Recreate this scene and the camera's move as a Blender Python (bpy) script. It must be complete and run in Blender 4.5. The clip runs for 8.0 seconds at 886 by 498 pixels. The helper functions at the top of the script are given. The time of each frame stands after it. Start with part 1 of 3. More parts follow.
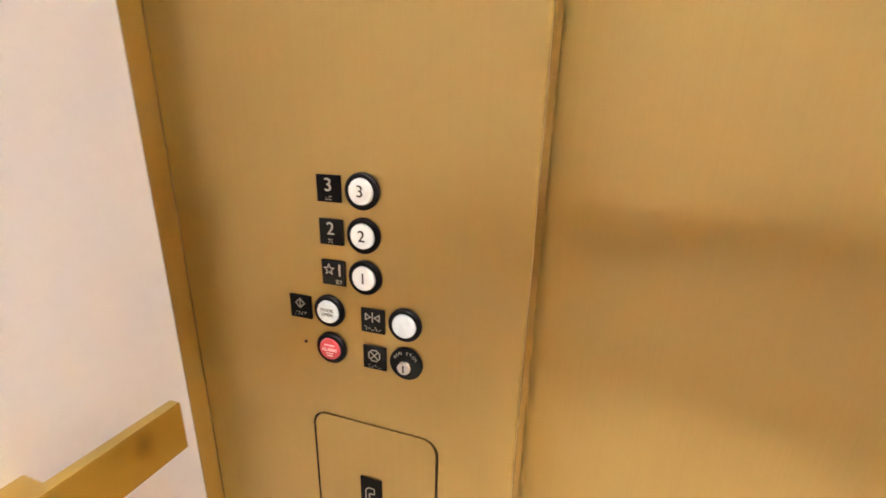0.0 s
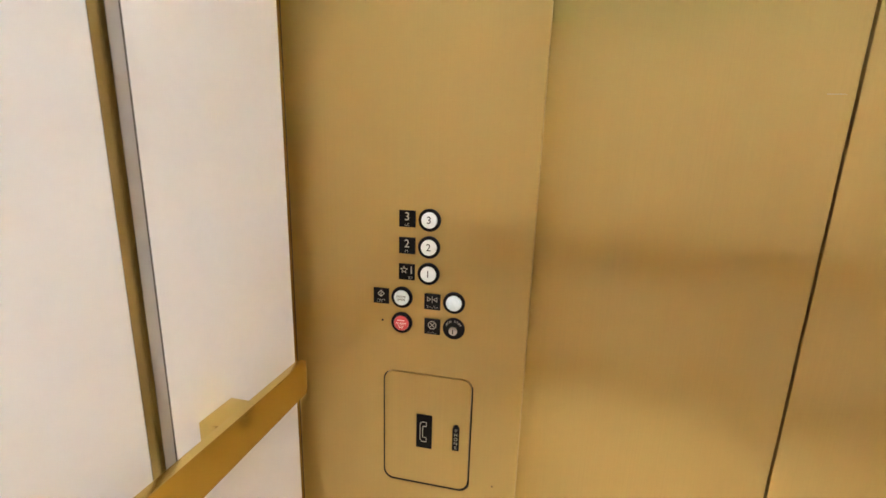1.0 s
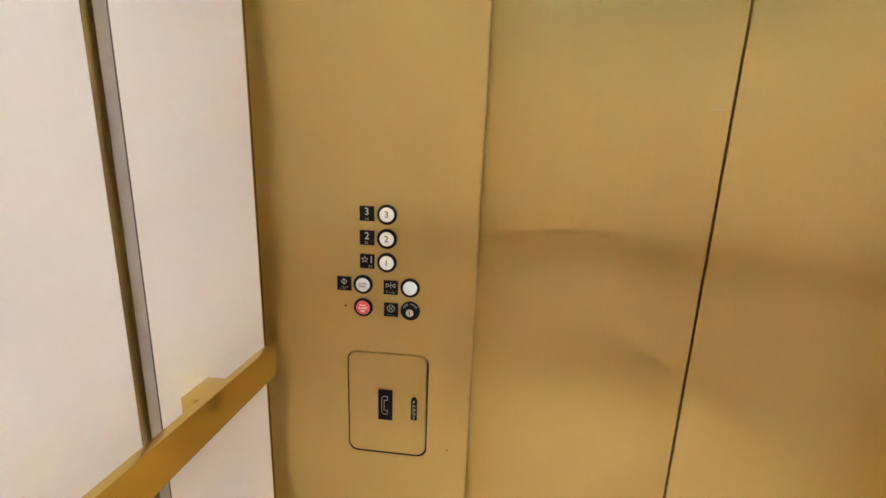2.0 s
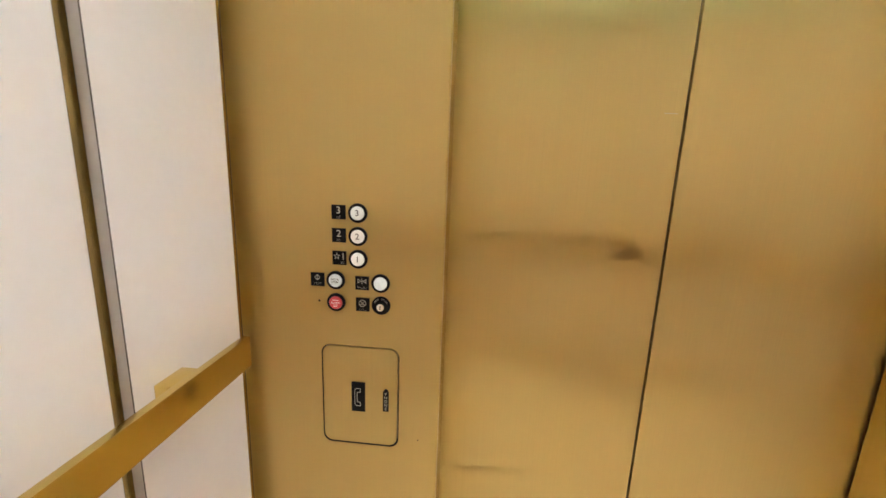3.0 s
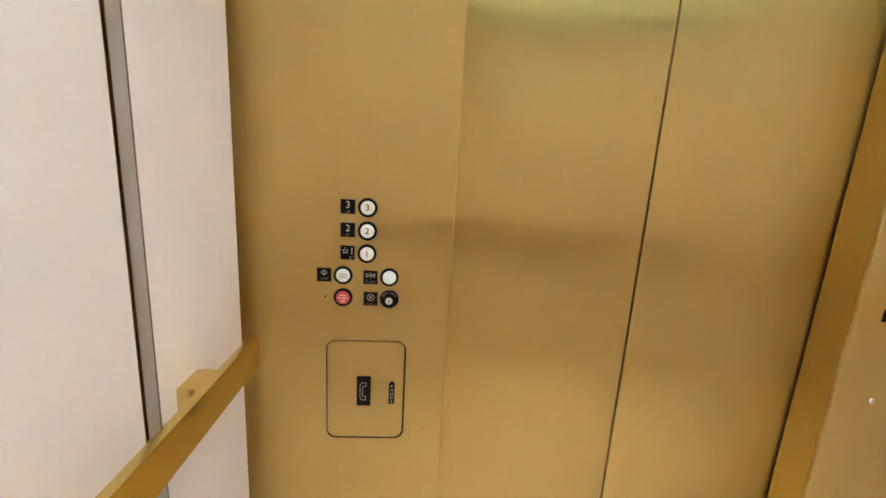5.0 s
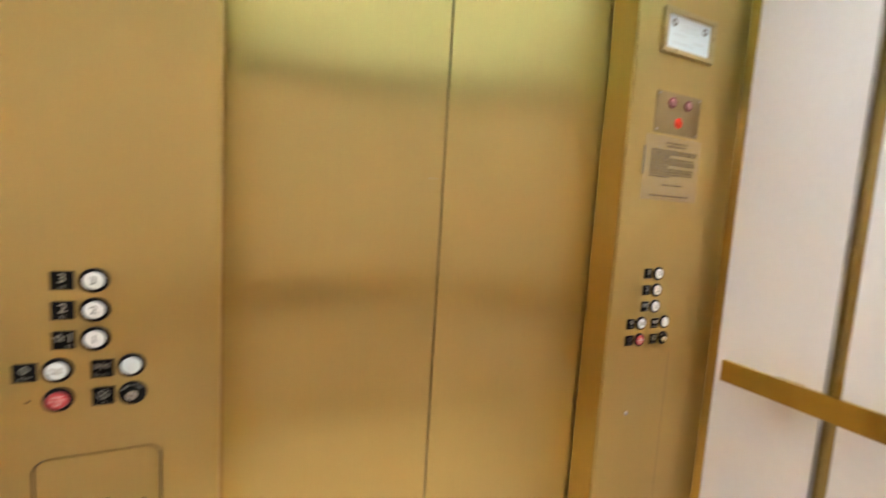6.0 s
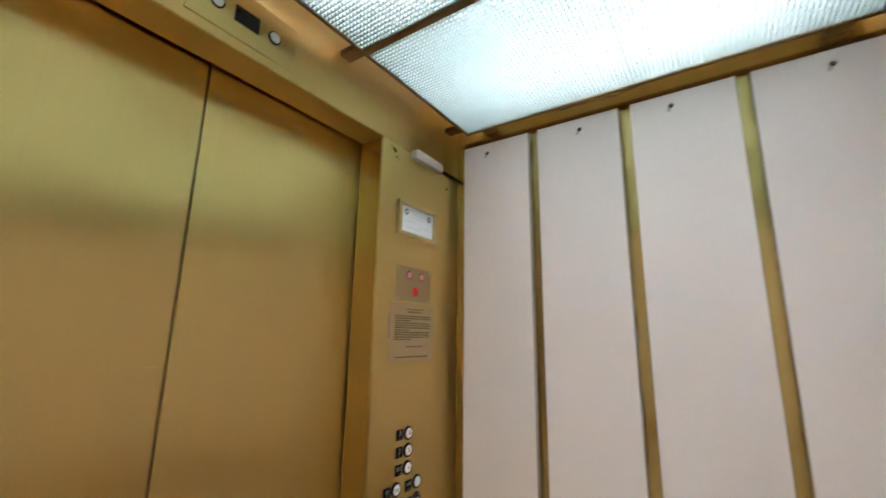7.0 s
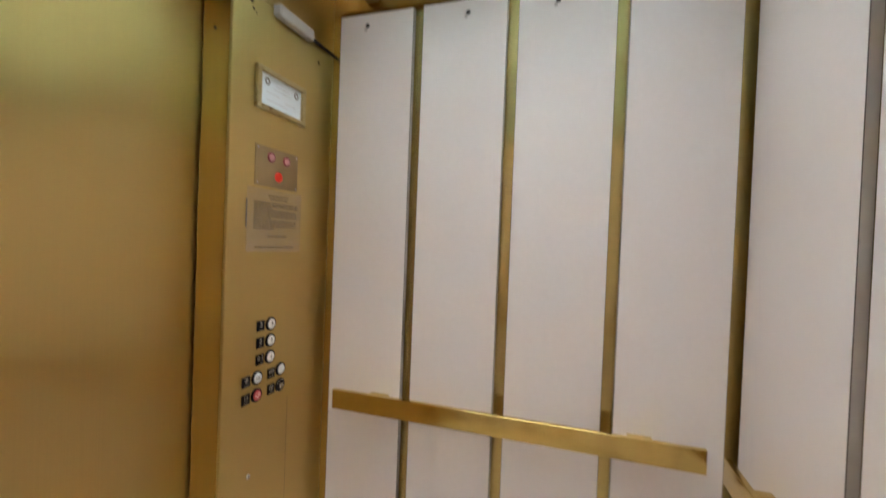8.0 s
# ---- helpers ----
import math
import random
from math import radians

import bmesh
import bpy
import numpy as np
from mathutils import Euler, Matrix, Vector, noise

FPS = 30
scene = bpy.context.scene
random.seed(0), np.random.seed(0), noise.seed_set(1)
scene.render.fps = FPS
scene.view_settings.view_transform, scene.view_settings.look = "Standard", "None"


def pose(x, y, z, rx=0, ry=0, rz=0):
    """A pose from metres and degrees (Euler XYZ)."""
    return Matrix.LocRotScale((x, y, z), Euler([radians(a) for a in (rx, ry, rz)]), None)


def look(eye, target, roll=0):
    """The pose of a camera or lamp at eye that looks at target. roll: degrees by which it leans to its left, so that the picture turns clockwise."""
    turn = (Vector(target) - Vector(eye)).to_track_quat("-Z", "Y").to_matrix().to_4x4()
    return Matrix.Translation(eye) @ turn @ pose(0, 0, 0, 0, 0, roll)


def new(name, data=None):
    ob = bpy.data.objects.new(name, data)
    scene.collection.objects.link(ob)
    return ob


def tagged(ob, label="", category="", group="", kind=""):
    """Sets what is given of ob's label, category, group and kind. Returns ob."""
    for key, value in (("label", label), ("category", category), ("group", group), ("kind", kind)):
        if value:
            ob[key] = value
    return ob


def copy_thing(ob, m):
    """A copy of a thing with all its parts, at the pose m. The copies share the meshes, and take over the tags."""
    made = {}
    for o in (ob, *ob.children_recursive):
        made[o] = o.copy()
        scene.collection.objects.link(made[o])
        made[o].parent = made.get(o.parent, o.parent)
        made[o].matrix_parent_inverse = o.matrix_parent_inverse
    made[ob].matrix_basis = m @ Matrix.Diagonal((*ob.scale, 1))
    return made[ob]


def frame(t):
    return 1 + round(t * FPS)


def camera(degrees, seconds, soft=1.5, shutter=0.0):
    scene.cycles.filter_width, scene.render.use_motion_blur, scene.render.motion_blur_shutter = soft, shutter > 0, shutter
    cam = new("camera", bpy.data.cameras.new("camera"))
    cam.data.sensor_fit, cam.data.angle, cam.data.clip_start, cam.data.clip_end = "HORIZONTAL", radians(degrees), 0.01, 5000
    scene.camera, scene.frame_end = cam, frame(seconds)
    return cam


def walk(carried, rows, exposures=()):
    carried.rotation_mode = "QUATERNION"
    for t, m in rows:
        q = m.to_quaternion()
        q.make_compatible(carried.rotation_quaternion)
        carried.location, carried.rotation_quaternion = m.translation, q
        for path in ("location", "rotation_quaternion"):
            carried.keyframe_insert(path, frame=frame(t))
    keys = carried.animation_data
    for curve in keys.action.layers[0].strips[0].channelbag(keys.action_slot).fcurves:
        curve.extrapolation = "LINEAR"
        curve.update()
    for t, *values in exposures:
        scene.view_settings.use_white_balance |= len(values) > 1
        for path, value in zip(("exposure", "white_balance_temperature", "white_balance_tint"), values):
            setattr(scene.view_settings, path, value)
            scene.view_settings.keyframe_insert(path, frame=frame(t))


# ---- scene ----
cam = camera(94.1, 8.0, shutter=0.3)
PATH = [
    (0, (0.496, -0.395, 1.251), (-0.101, 1.424, 0.673), 1.3),
    (0.5, (0.492, -0.556, 1.266), (-0.043, 1.318, 0.815), 1.2),
    (1, (0.448, -0.71, 1.288), (0.047, 1.202, 0.86), 1.7),
    (1.5, (0.46, -0.765, 1.287), (0.157, 1.165, 0.858), 1.8),
    (1.7, (0.453, -0.785, 1.291), (0.254, 1.157, 0.856), 2.0),
    (2.8, (0.567, -0.831, 1.301), (0.334, 1.106, 0.864), 2.0),
    (3, (0.536, -0.84, 1.296), (0.350, 1.105, 0.873), 2.1),
    (3.5, (0.435, -0.872, 1.287), (0.311, 1.081, 0.877), 2.3),
    (4, (0.373, -0.889, 1.278), (0.322, 1.071, 0.883), 2.2),
    (5.3, (0.380, -0.876, 1.287), (0.614, 1.067, 0.866), 2.8),
    (5.5, (0.404, -0.878, 1.276), (0.744, 1.056, 0.899), 2.5),
    (5.6, (0.422, -0.872, 1.277), (0.852, 1.050, 0.927), 3.1),
    (6, (0.52, -0.853, 1.333), (1.341, 0.96, 1.141), 3.5),
    (6.5, (0.57, -0.829, 1.407), (1.899, 0.661, 1.521), 3.0),
    (7, (0.53, -0.861, 1.478), (2.149, 0.238, 1.891), 0.9),
    (7.5, (0.543, -0.875, 1.488), (2.351, -0.114, 1.874), 1.3),
    (8, (0.59, -0.864, 1.442), (2.496, -0.259, 1.414), 2.2),
]
EXPOSURES = [(0, 1.37, 6850, 14), (0.5, 1.27, 6440, 6), (1, 1.20, 6490, 5), (1.5, 1.15, 6490, 5), (3, 1.17, 6430, 5), (5.5, 1.10, 6490, 5), (6, 1.10, 6460, 5), (6.5, 0.80, 6300, 5), (7, 0.45, 6270, 6), (7.5, 0.37, 6260, 6), (8, 0.43, 6370, 7)]
walk(cam, [(t, look(eye, target, roll)) for t, eye, target, roll in PATH], EXPOSURES)

# ---- light: fluorescent tubes above the louver; their strength is set here ----
TUBE_STRENGTH = 210.0
TUBE_COLOUR = (1.0, 0.90, 0.92, 1.0)

world = bpy.data.worlds.new("world")
world.use_nodes = True
world.node_tree.nodes["Background"].inputs["Color"].default_value = (0.02, 0.02, 0.02, 1)
world.node_tree.nodes["Background"].inputs["Strength"].default_value = 0.1
scene.world = world

# ---- sizes of the car, metres ----
FACE_L, FACE_R = 0.021, 1.870    # room faces of the white side panels
SHELL_L, SHELL_R = -0.003, 1.905 # brass shell behind them
REAR, SHELL_REAR = -1.300, -1.326
PANEL = 0.020                    # panel thickness
PANEL_TOP = 2.224
TOP = 2.52                       # shell height
JAMB_L, JAMB_R = 0.459, 1.443    # door opening
HEAD = 2.112
DOOR_Y = 0.105
LOUVER_Z = 2.27
MID_X, MID_Y = 0.945, -0.672     # middle of the louver


# ---- materials ----
def material(name):
    m = bpy.data.materials.new(name)
    m.use_nodes = True
    m.node_tree.nodes.clear()
    out = m.node_tree.nodes.new("ShaderNodeOutputMaterial")
    return m, m.node_tree.nodes, m.node_tree.links, out


def mix_colour(nodes, links, fac, a, b):
    n = nodes.new("ShaderNodeMix")
    n.data_type = "RGBA"
    links.new(fac, n.inputs[0])
    for socket, v in ((n.inputs[6], a), (n.inputs[7], b)):
        if hasattr(v, "is_linked"):
            links.new(v, socket)
        else:
            socket.default_value = (*v, 1)
    return n.outputs[2]


def noise_at(nodes, links, scale3, scale, detail=3.0, rough=0.55):
    co = nodes.new("ShaderNodeTexCoord")
    mp = nodes.new("ShaderNodeMapping")
    mp.inputs["Scale"].default_value = scale3
    links.new(co.outputs["Object"], mp.inputs["Vector"])
    n = nodes.new("ShaderNodeTexNoise")
    n.inputs["Scale"].default_value = scale
    n.inputs["Detail"].default_value = detail
    n.inputs["Roughness"].default_value = rough
    links.new(mp.outputs["Vector"], n.inputs["Vector"])
    return n.outputs["Fac"]


def ramp(nodes, links, value, lo, hi, out_lo, out_hi):
    n = nodes.new("ShaderNodeMapRange")
    links.new(value, n.inputs["Value"])
    for key, v in (("From Min", lo), ("From Max", hi), ("To Min", out_lo), ("To Max", out_hi)):
        n.inputs[key].default_value = v
    return n.outputs["Result"]


def brushed(name, colour, rough, aniso, along, grain, spread=0.022, worn=(0.95, 0.94, 0.92)):
    """Brushed metal. along: the way of the grain. grain: noise scales, small along the grain."""
    m, nodes, links, out = material(name)
    b = nodes.new("ShaderNodeBsdfPrincipled")
    links.new(b.outputs[0], out.inputs[0])
    b.inputs["Metallic"].default_value = 1.0
    fine = noise_at(nodes, links, grain, 1.0, 4.0, 0.65)
    cloud = noise_at(nodes, links, (1, 1, 1), 2.3, 4.0, 0.6)
    spots = noise_at(nodes, links, (1, 1, 1), 14.0, 5.0, 0.6)
    dark = tuple(c * w for c, w in zip(colour, worn))
    c2 = mix_colour(nodes, links, ramp(nodes, links, cloud, 0.35, 0.7, 0.0, 0.5), colour, dark)
    lines = noise_at(nodes, links, tuple(v * 0.45 for v in grain), 1.0, 3.0, 0.7)
    c3 = mix_colour(nodes, links, ramp(nodes, links, lines, 0.38, 0.66, 0.0, 1.0), c2, tuple(c * 0.962 for c in colour))
    links.new(c3, b.inputs["Base Color"])
    r1 = ramp(nodes, links, fine, 0.25, 0.75, rough - spread, rough + spread)
    add = nodes.new("ShaderNodeMath")
    links.new(r1, add.inputs[0])
    links.new(ramp(nodes, links, spots, 0.35, 0.75, -0.003, 0.006), add.inputs[1])
    streak = noise_at(nodes, links, tuple(v * 0.07 if v > 50 else v * 0.5 for v in grain), 1.0, 3.0, 0.6)
    add2 = nodes.new("ShaderNodeMath")
    links.new(add.outputs[0], add2.inputs[0])
    links.new(ramp(nodes, links, streak, 0.3, 0.7, -0.010, 0.010), add2.inputs[1])
    links.new(add2.outputs[0], b.inputs["Roughness"])
    b.inputs["Anisotropic"].default_value = aniso
    # the tangent lies in the surface, square to the grain
    shape = nodes.new("ShaderNodeNewGeometry")
    cross = nodes.new("ShaderNodeVectorMath")
    cross.operation = "CROSS_PRODUCT"
    links.new(shape.outputs["Normal"], cross.inputs[0])
    cross.inputs[1].default_value = along
    links.new(cross.outputs[0], b.inputs["Tangent"])
    return m


def plain(name, colour, rough, metal=0.0, vary=0.06, scale=30.0, spec=0.5, bump=0.02):
    m, nodes, links, out = material(name)
    b = nodes.new("ShaderNodeBsdfPrincipled")
    links.new(b.outputs[0], out.inputs[0])
    n1 = noise_at(nodes, links, (1, 1, 1), scale, 4.0)
    n2 = noise_at(nodes, links, (1, 1, 1), scale * 0.08, 3.0)
    dark = tuple(c * (1 - vary) for c in colour)
    c1 = mix_colour(nodes, links, ramp(nodes, links, n1, 0.3, 0.7, 0, 1), dark, colour)
    c2 = mix_colour(nodes, links, ramp(nodes, links, n2, 0.35, 0.7, 0, 0.5), c1, dark)
    links.new(c2, b.inputs["Base Color"])
    links.new(ramp(nodes, links, n1, 0.3, 0.7, max(rough - 0.05, 0.02), rough + 0.05), b.inputs["Roughness"])
    b.inputs["Metallic"].default_value = metal
    b.inputs["Specular IOR Level"].default_value = spec
    bp = nodes.new("ShaderNodeBump")
    bp.inputs["Strength"].default_value = bump
    bp.inputs["Distance"].default_value = 0.002
    links.new(n1, bp.inputs["Height"])
    links.new(bp.outputs[0], b.inputs["Normal"])
    return m


def glowing(name, colour, strength):
    m, nodes, links, out = material(name)
    e = nodes.new("ShaderNodeEmission")
    e.inputs["Color"].default_value = colour
    e.inputs["Strength"].default_value = strength
    links.new(e.outputs[0], out.inputs[0])
    return m


def styrene(name):
    m, nodes, links, out = material(name)
    d = nodes.new("ShaderNodeBsdfDiffuse")
    d.inputs["Color"].default_value = (0.40, 0.485, 0.48, 1)
    t = nodes.new("ShaderNodeBsdfTranslucent")
    t.inputs["Color"].default_value = (0.40, 0.49, 0.485, 1)
    s = nodes.new("ShaderNodeMixShader")
    s.inputs[0].default_value = 0.22
    links.new(d.outputs[0], s.inputs[1])
    links.new(t.outputs[0], s.inputs[2])
    g = nodes.new("ShaderNodeBsdfGlossy")
    g.inputs["Roughness"].default_value = 0.25
    s2 = nodes.new("ShaderNodeMixShader")
    s2.inputs[0].default_value = 0.05
    links.new(s.outputs[0], s2.inputs[1])
    links.new(g.outputs[0], s2.inputs[2])
    links.new(s2.outputs[0], out.inputs[0])
    return m


def opal(name):
    """Milky plastic for an added, unseen sheet that scatters the light of the tubes behind it."""
    m, nodes, links, out = material(name)
    t = nodes.new("ShaderNodeBsdfTranslucent")
    t.inputs["Color"].default_value = (0.86, 0.92, 0.93, 1)
    d = nodes.new("ShaderNodeBsdfDiffuse")
    d.inputs["Color"].default_value = (0.86, 0.90, 0.90, 1)
    c = nodes.new("ShaderNodeMixShader")
    n = noise_at(nodes, links, (1, 1, 1), 6.0, 3.0)
    links.new(ramp(nodes, links, n, 0.3, 0.7, 0.27, 0.33), c.inputs[0])
    links.new(t.outputs[0], c.inputs[1])
    links.new(d.outputs[0], c.inputs[2])
    clear = nodes.new("ShaderNodeBsdfTransparent")
    clear.inputs["Color"].default_value = (0.96, 0.98, 0.98, 1)
    c2 = nodes.new("ShaderNodeMixShader")
    c2.inputs[0].default_value = 0.40
    links.new(c.outputs[0], c2.inputs[1])
    links.new(clear.outputs[0], c2.inputs[2])
    links.new(c2.outputs[0], out.inputs[0])
    return m


def clear_sheet(name):
    m, nodes, links, out = material(name)
    t = nodes.new("ShaderNodeBsdfTransparent")
    t.inputs["Color"].default_value = (0.99, 0.985, 0.97, 1)
    g = nodes.new("ShaderNodeBsdfPrincipled")
    g.inputs["Base Color"].default_value = (0.85, 0.76, 0.62, 1)
    g.inputs["Roughness"].default_value = 0.22
    s = nodes.new("ShaderNodeMixShader")
    n = noise_at(nodes, links, (1, 1, 1), 25.0, 4.0)
    links.new(ramp(nodes, links, n, 0.3, 0.7, 0.06, 0.13), s.inputs[0])
    links.new(t.outputs[0], s.inputs[1])
    links.new(g.outputs[0], s.inputs[2])
    links.new(s.outputs[0], out.inputs[0])
    return m


GOLD = (0.57, 0.396, 0.146)
brass_x = brushed("brass_grain_up_facing_door", GOLD, 0.325, 0.955, (0, 0, 1), (700, 700, 3))
brass_y = brushed("brass_grain_up_side", (0.64, 0.48, 0.19), 0.245, 0.968, (0, 0, 1), (700, 700, 3))
brass_flat = brushed("brass_soffit", GOLD, 0.38, 0.5, (0, 1, 0), (300, 6, 300))
brass_transom = brushed("brass_transom", GOLD, 0.36, 0.9, (1, 0, 0), (3, 700, 700))
brass_rail_y = brushed("brass_rail_along_y", (0.66, 0.485, 0.165), 0.20, 0.7, (0, 1, 0), (400, 3, 400))
brass_rail_x = brushed("brass_rail_along_x", (0.66, 0.485, 0.165), 0.20, 0.7, (1, 0, 0), (3, 400, 400))
bronze_plate = brushed("fire_panel_bronze", (0.40, 0.29, 0.15), 0.36, 0.6, (0, 0, 1), (500, 500, 4))
bronze_frame = brushed("ceiling_frame_bronze", (0.28, 0.19, 0.10), 0.36, 0.2, (0.31, 0.53, 0.79), (60, 60, 60))
copper_trim = brushed("copper_trim", (0.45, 0.26, 0.12), 0.35, 0.2, (0.31, 0.53, 0.79), (60, 60, 60))
screw_dark = plain("dark_screw", (0.055, 0.045, 0.04), 0.45, metal=0.4)
steel = brushed("satin_steel", (0.80, 0.79, 0.77), 0.22, 0.1, (0.31, 0.53, 0.79), (90, 90, 90))
laminate = plain("white_laminate", (0.86, 0.785, 0.765), 0.42, vary=0.025, scale=55.0, bump=0.015)
panel_edge = plain("grey_edge_band", (0.58, 0.51, 0.475), 0.5, vary=0.08, scale=40.0)
edge_line = plain("dark_laminate_edge", (0.10, 0.075, 0.06), 0.5)
black_gap = plain("black_gap", (0.012, 0.010, 0.008), 0.8)
black_plastic = plain("black_plastic", (0.008, 0.0075, 0.007), 0.42, vary=0.2, scale=90.0, spec=0.12)
black_plate = plain("black_plate", (0.009, 0.008, 0.007), 0.5, vary=0.2, scale=90.0, spec=0.12)
silver_print = plain("raised_silver_print", (0.60, 0.56, 0.47), 0.34, metal=0.7, vary=0.15, scale=200.0)
white_cap = plain("white_button_cap", (0.93, 0.91, 0.86), 0.28, vary=0.03, scale=80.0)
cool_cap = plain("cool_white_button_cap", (0.85, 0.90, 0.90), 0.28, vary=0.03, scale=80.0)
red_cap = plain("red_button_cap", (0.56, 0.062, 0.068), 0.3, vary=0.08, scale=80.0)
pink_cap = plain("pale_red_lens", (0.66, 0.33, 0.34), 0.25, vary=0.1, scale=120.0)
red_lens = plain("bright_red_lens", (0.72, 0.06, 0.03), 0.22, vary=0.1, scale=120.0)
stain_brown = plain("brown_stain", (0.10, 0.058, 0.024), 0.85, vary=0.3, scale=300.0, spec=0.1)
cert_bronze = brushed("certificate_bronze", (0.52, 0.40, 0.20), 0.28, 0.4, (1, 0, 0), (60, 300, 300))
lamp_ring = plain("dark_red_ring", (0.22, 0.03, 0.035), 0.3)
dark_print = plain("dark_print", (0.045, 0.030, 0.018), 0.7, spec=0.15)
pale_print = plain("pale_print", (0.85, 0.72, 0.70), 0.5)
grey_print = plain("grey_print", (0.20, 0.17, 0.14), 0.6)
paper = plain("white_paper", (0.80, 0.85, 0.88), 0.6, vary=0.03, scale=120.0)
grey_plastic = plain("grey_plastic", (0.50, 0.48, 0.43), 0.45, vary=0.08, scale=60.0)
tube_white = plain("tube_end_white", (0.8, 0.8, 0.8), 0.4)
plenum_white = plain("plenum_white_paint", (0.84, 0.85, 0.85), 0.6, vary=0.05)
floor_tile = plain("beige_floor", (0.54, 0.48, 0.41), 0.35, vary=0.16, scale=22.0)
dark_screen = plain("dark_screen", (0.012, 0.009, 0.009), 0.3, spec=0.25)
tube_glow = glowing("fluorescent_glow", TUBE_COLOUR, TUBE_STRENGTH)
louver_white = styrene("louver_styrene")
opal_sheet = opal("added_opal")
clear_acrylic = clear_sheet("clear_acrylic")


# ---- mesh helpers ----
def add_box(bm, x0, x1, y0, y1, z0, z1, bevel=0.0, segments=2):
    made = bmesh.ops.create_cube(bm, size=1.0)["verts"]
    for v in made:
        v.co = Vector(((x0 + x1) / 2 + v.co.x * (x1 - x0), (y0 + y1) / 2 + v.co.y * (y1 - y0), (z0 + z1) / 2 + v.co.z * (z1 - z0)))
    if bevel:
        edges = list({e for v in made for e in v.link_edges})
        bmesh.ops.bevel(bm, geom=edges, offset=bevel, segments=segments, profile=0.6, affect="EDGES")
    return bm


def box(*size, bevel=0.0, segments=2):
    return add_box(bmesh.new(), *size, bevel=bevel, segments=segments)


def turned(profile, centre, segments=40, axis="y"):
    """A lathe shape round an axis towards the viewer (-y): profile rows are (radius, how far it stands out)."""
    bm = bmesh.new()
    rings = []
    for r, out in profile:
        ring = []
        for k in range(segments):
            a = 2 * math.pi * k / segments
            u, v = r * math.cos(a), r * math.sin(a)
            if axis == "y":
                co = (centre[0] + u, centre[1] - out, centre[2] + v)
            elif axis == "x":
                co = (centre[0] + out, centre[1] + u, centre[2] + v)
            else:
                co = (centre[0] + u, centre[1] + v, centre[2] + out)
            ring.append(bm.verts.new(co))
        rings.append(ring)
    for a, b in zip(rings, rings[1:]):
        for k in range(segments):
            bm.faces.new((a[k], a[(k + 1) % segments], b[(k + 1) % segments], b[k]))
    bm.faces.new(rings[0])
    bm.faces.new(rings[-1])
    bmesh.ops.recalc_face_normals(bm, faces=bm.faces)
    return bm


def rounded(x0, x1, z0, z1, radius, steps=8):
    """The outline of a rectangle with round corners in the x-z plane, anticlockwise from the lower right."""
    points = []
    for cx, cz, start in ((x1 - radius, z0 + radius, -90), (x1 - radius, z1 - radius, 0), (x0 + radius, z1 - radius, 90), (x0 + radius, z0 + radius, 180)):
        for k in range(steps + 1):
            a = radians(start + 90 * k / steps)
            points.append((cx + radius * math.cos(a), cz + radius * math.sin(a)))
    return points


def slab(outline, y_front, y_back, bevel=0.0):
    bm = bmesh.new()
    front = [bm.verts.new((x, y_front, z)) for x, z in outline]
    back = [bm.verts.new((x, y_back, z)) for x, z in outline]
    face = bm.faces.new(front)
    bm.faces.new(back[::-1])
    n = len(outline)
    for k in range(n):
        bm.faces.new((front[k], back[k], back[(k + 1) % n], front[(k + 1) % n]))
    bmesh.ops.recalc_face_normals(bm, faces=bm.faces)
    if bevel:
        bmesh.ops.bevel(bm, geom=list(face.edges), offset=bevel, segments=2, profile=0.6, affect="EDGES")
    return bm


def plate_with_hole(x0, x1, z0, z1, hole, y_front, y_back, reveal):
    """A plate in the x-z plane with an opening whose rim goes back by reveal, and a back sheet there."""
    bm = bmesh.new()
    per = len(hole) // 4
    outer = []
    for k, (x, z) in enumerate(hole):
        corner, step = divmod(k, per)
        mid = per // 2
        sides = (((x, z0), (x1, z0), (x1, z)), ((x1, z), (x1, z1), (x, z1)), ((x, z1), (x0, z1), (x0, z)), ((x0, z), (x0, z0), (x, z0)))[corner]
        outer.append(sides[0] if step < mid else sides[1] if step == mid else sides[2])
    o = [bm.verts.new((x, y_front, z)) for x, z in outer]
    h = [bm.verts.new((x, y_front, z)) for x, z in hole]
    d = [bm.verts.new((x, y_front + reveal, z)) for x, z in hole]
    b = [bm.verts.new((x, y_back, z)) for x, z in outer]
    n = len(hole)
    for k in range(n):
        j = (k + 1) % n
        bm.faces.new((o[k], o[j], h[j], h[k]))
        bm.faces.new((h[k], h[j], d[j], d[k])).material_index = 1
        bm.faces.new((o[j], o[k], b[k], b[j]))
    bm.faces.new(d)
    bm.faces.new(b[::-1])
    bmesh.ops.recalc_face_normals(bm, faces=bm.faces)
    rim = [e for e in bm.edges if all(abs(v.co.y - y_front) < 1e-6 and abs(v.co.x - x1) < 1e-6 for v in e.verts)]
    bmesh.ops.bevel(bm, geom=rim, offset=0.0045, segments=4, profile=0.5, affect="EDGES")
    return bm


def mesh_of(name, bm, *materials, smooth=False):
    me = bpy.data.meshes.new(name)
    bm.to_mesh(me)
    bm.free()
    for m in materials:
        me.materials.append(m)
    if smooth:
        for p in me.polygons:
            p.use_smooth = True
        me.set_sharp_from_angle(angle=radians(35))
    return me


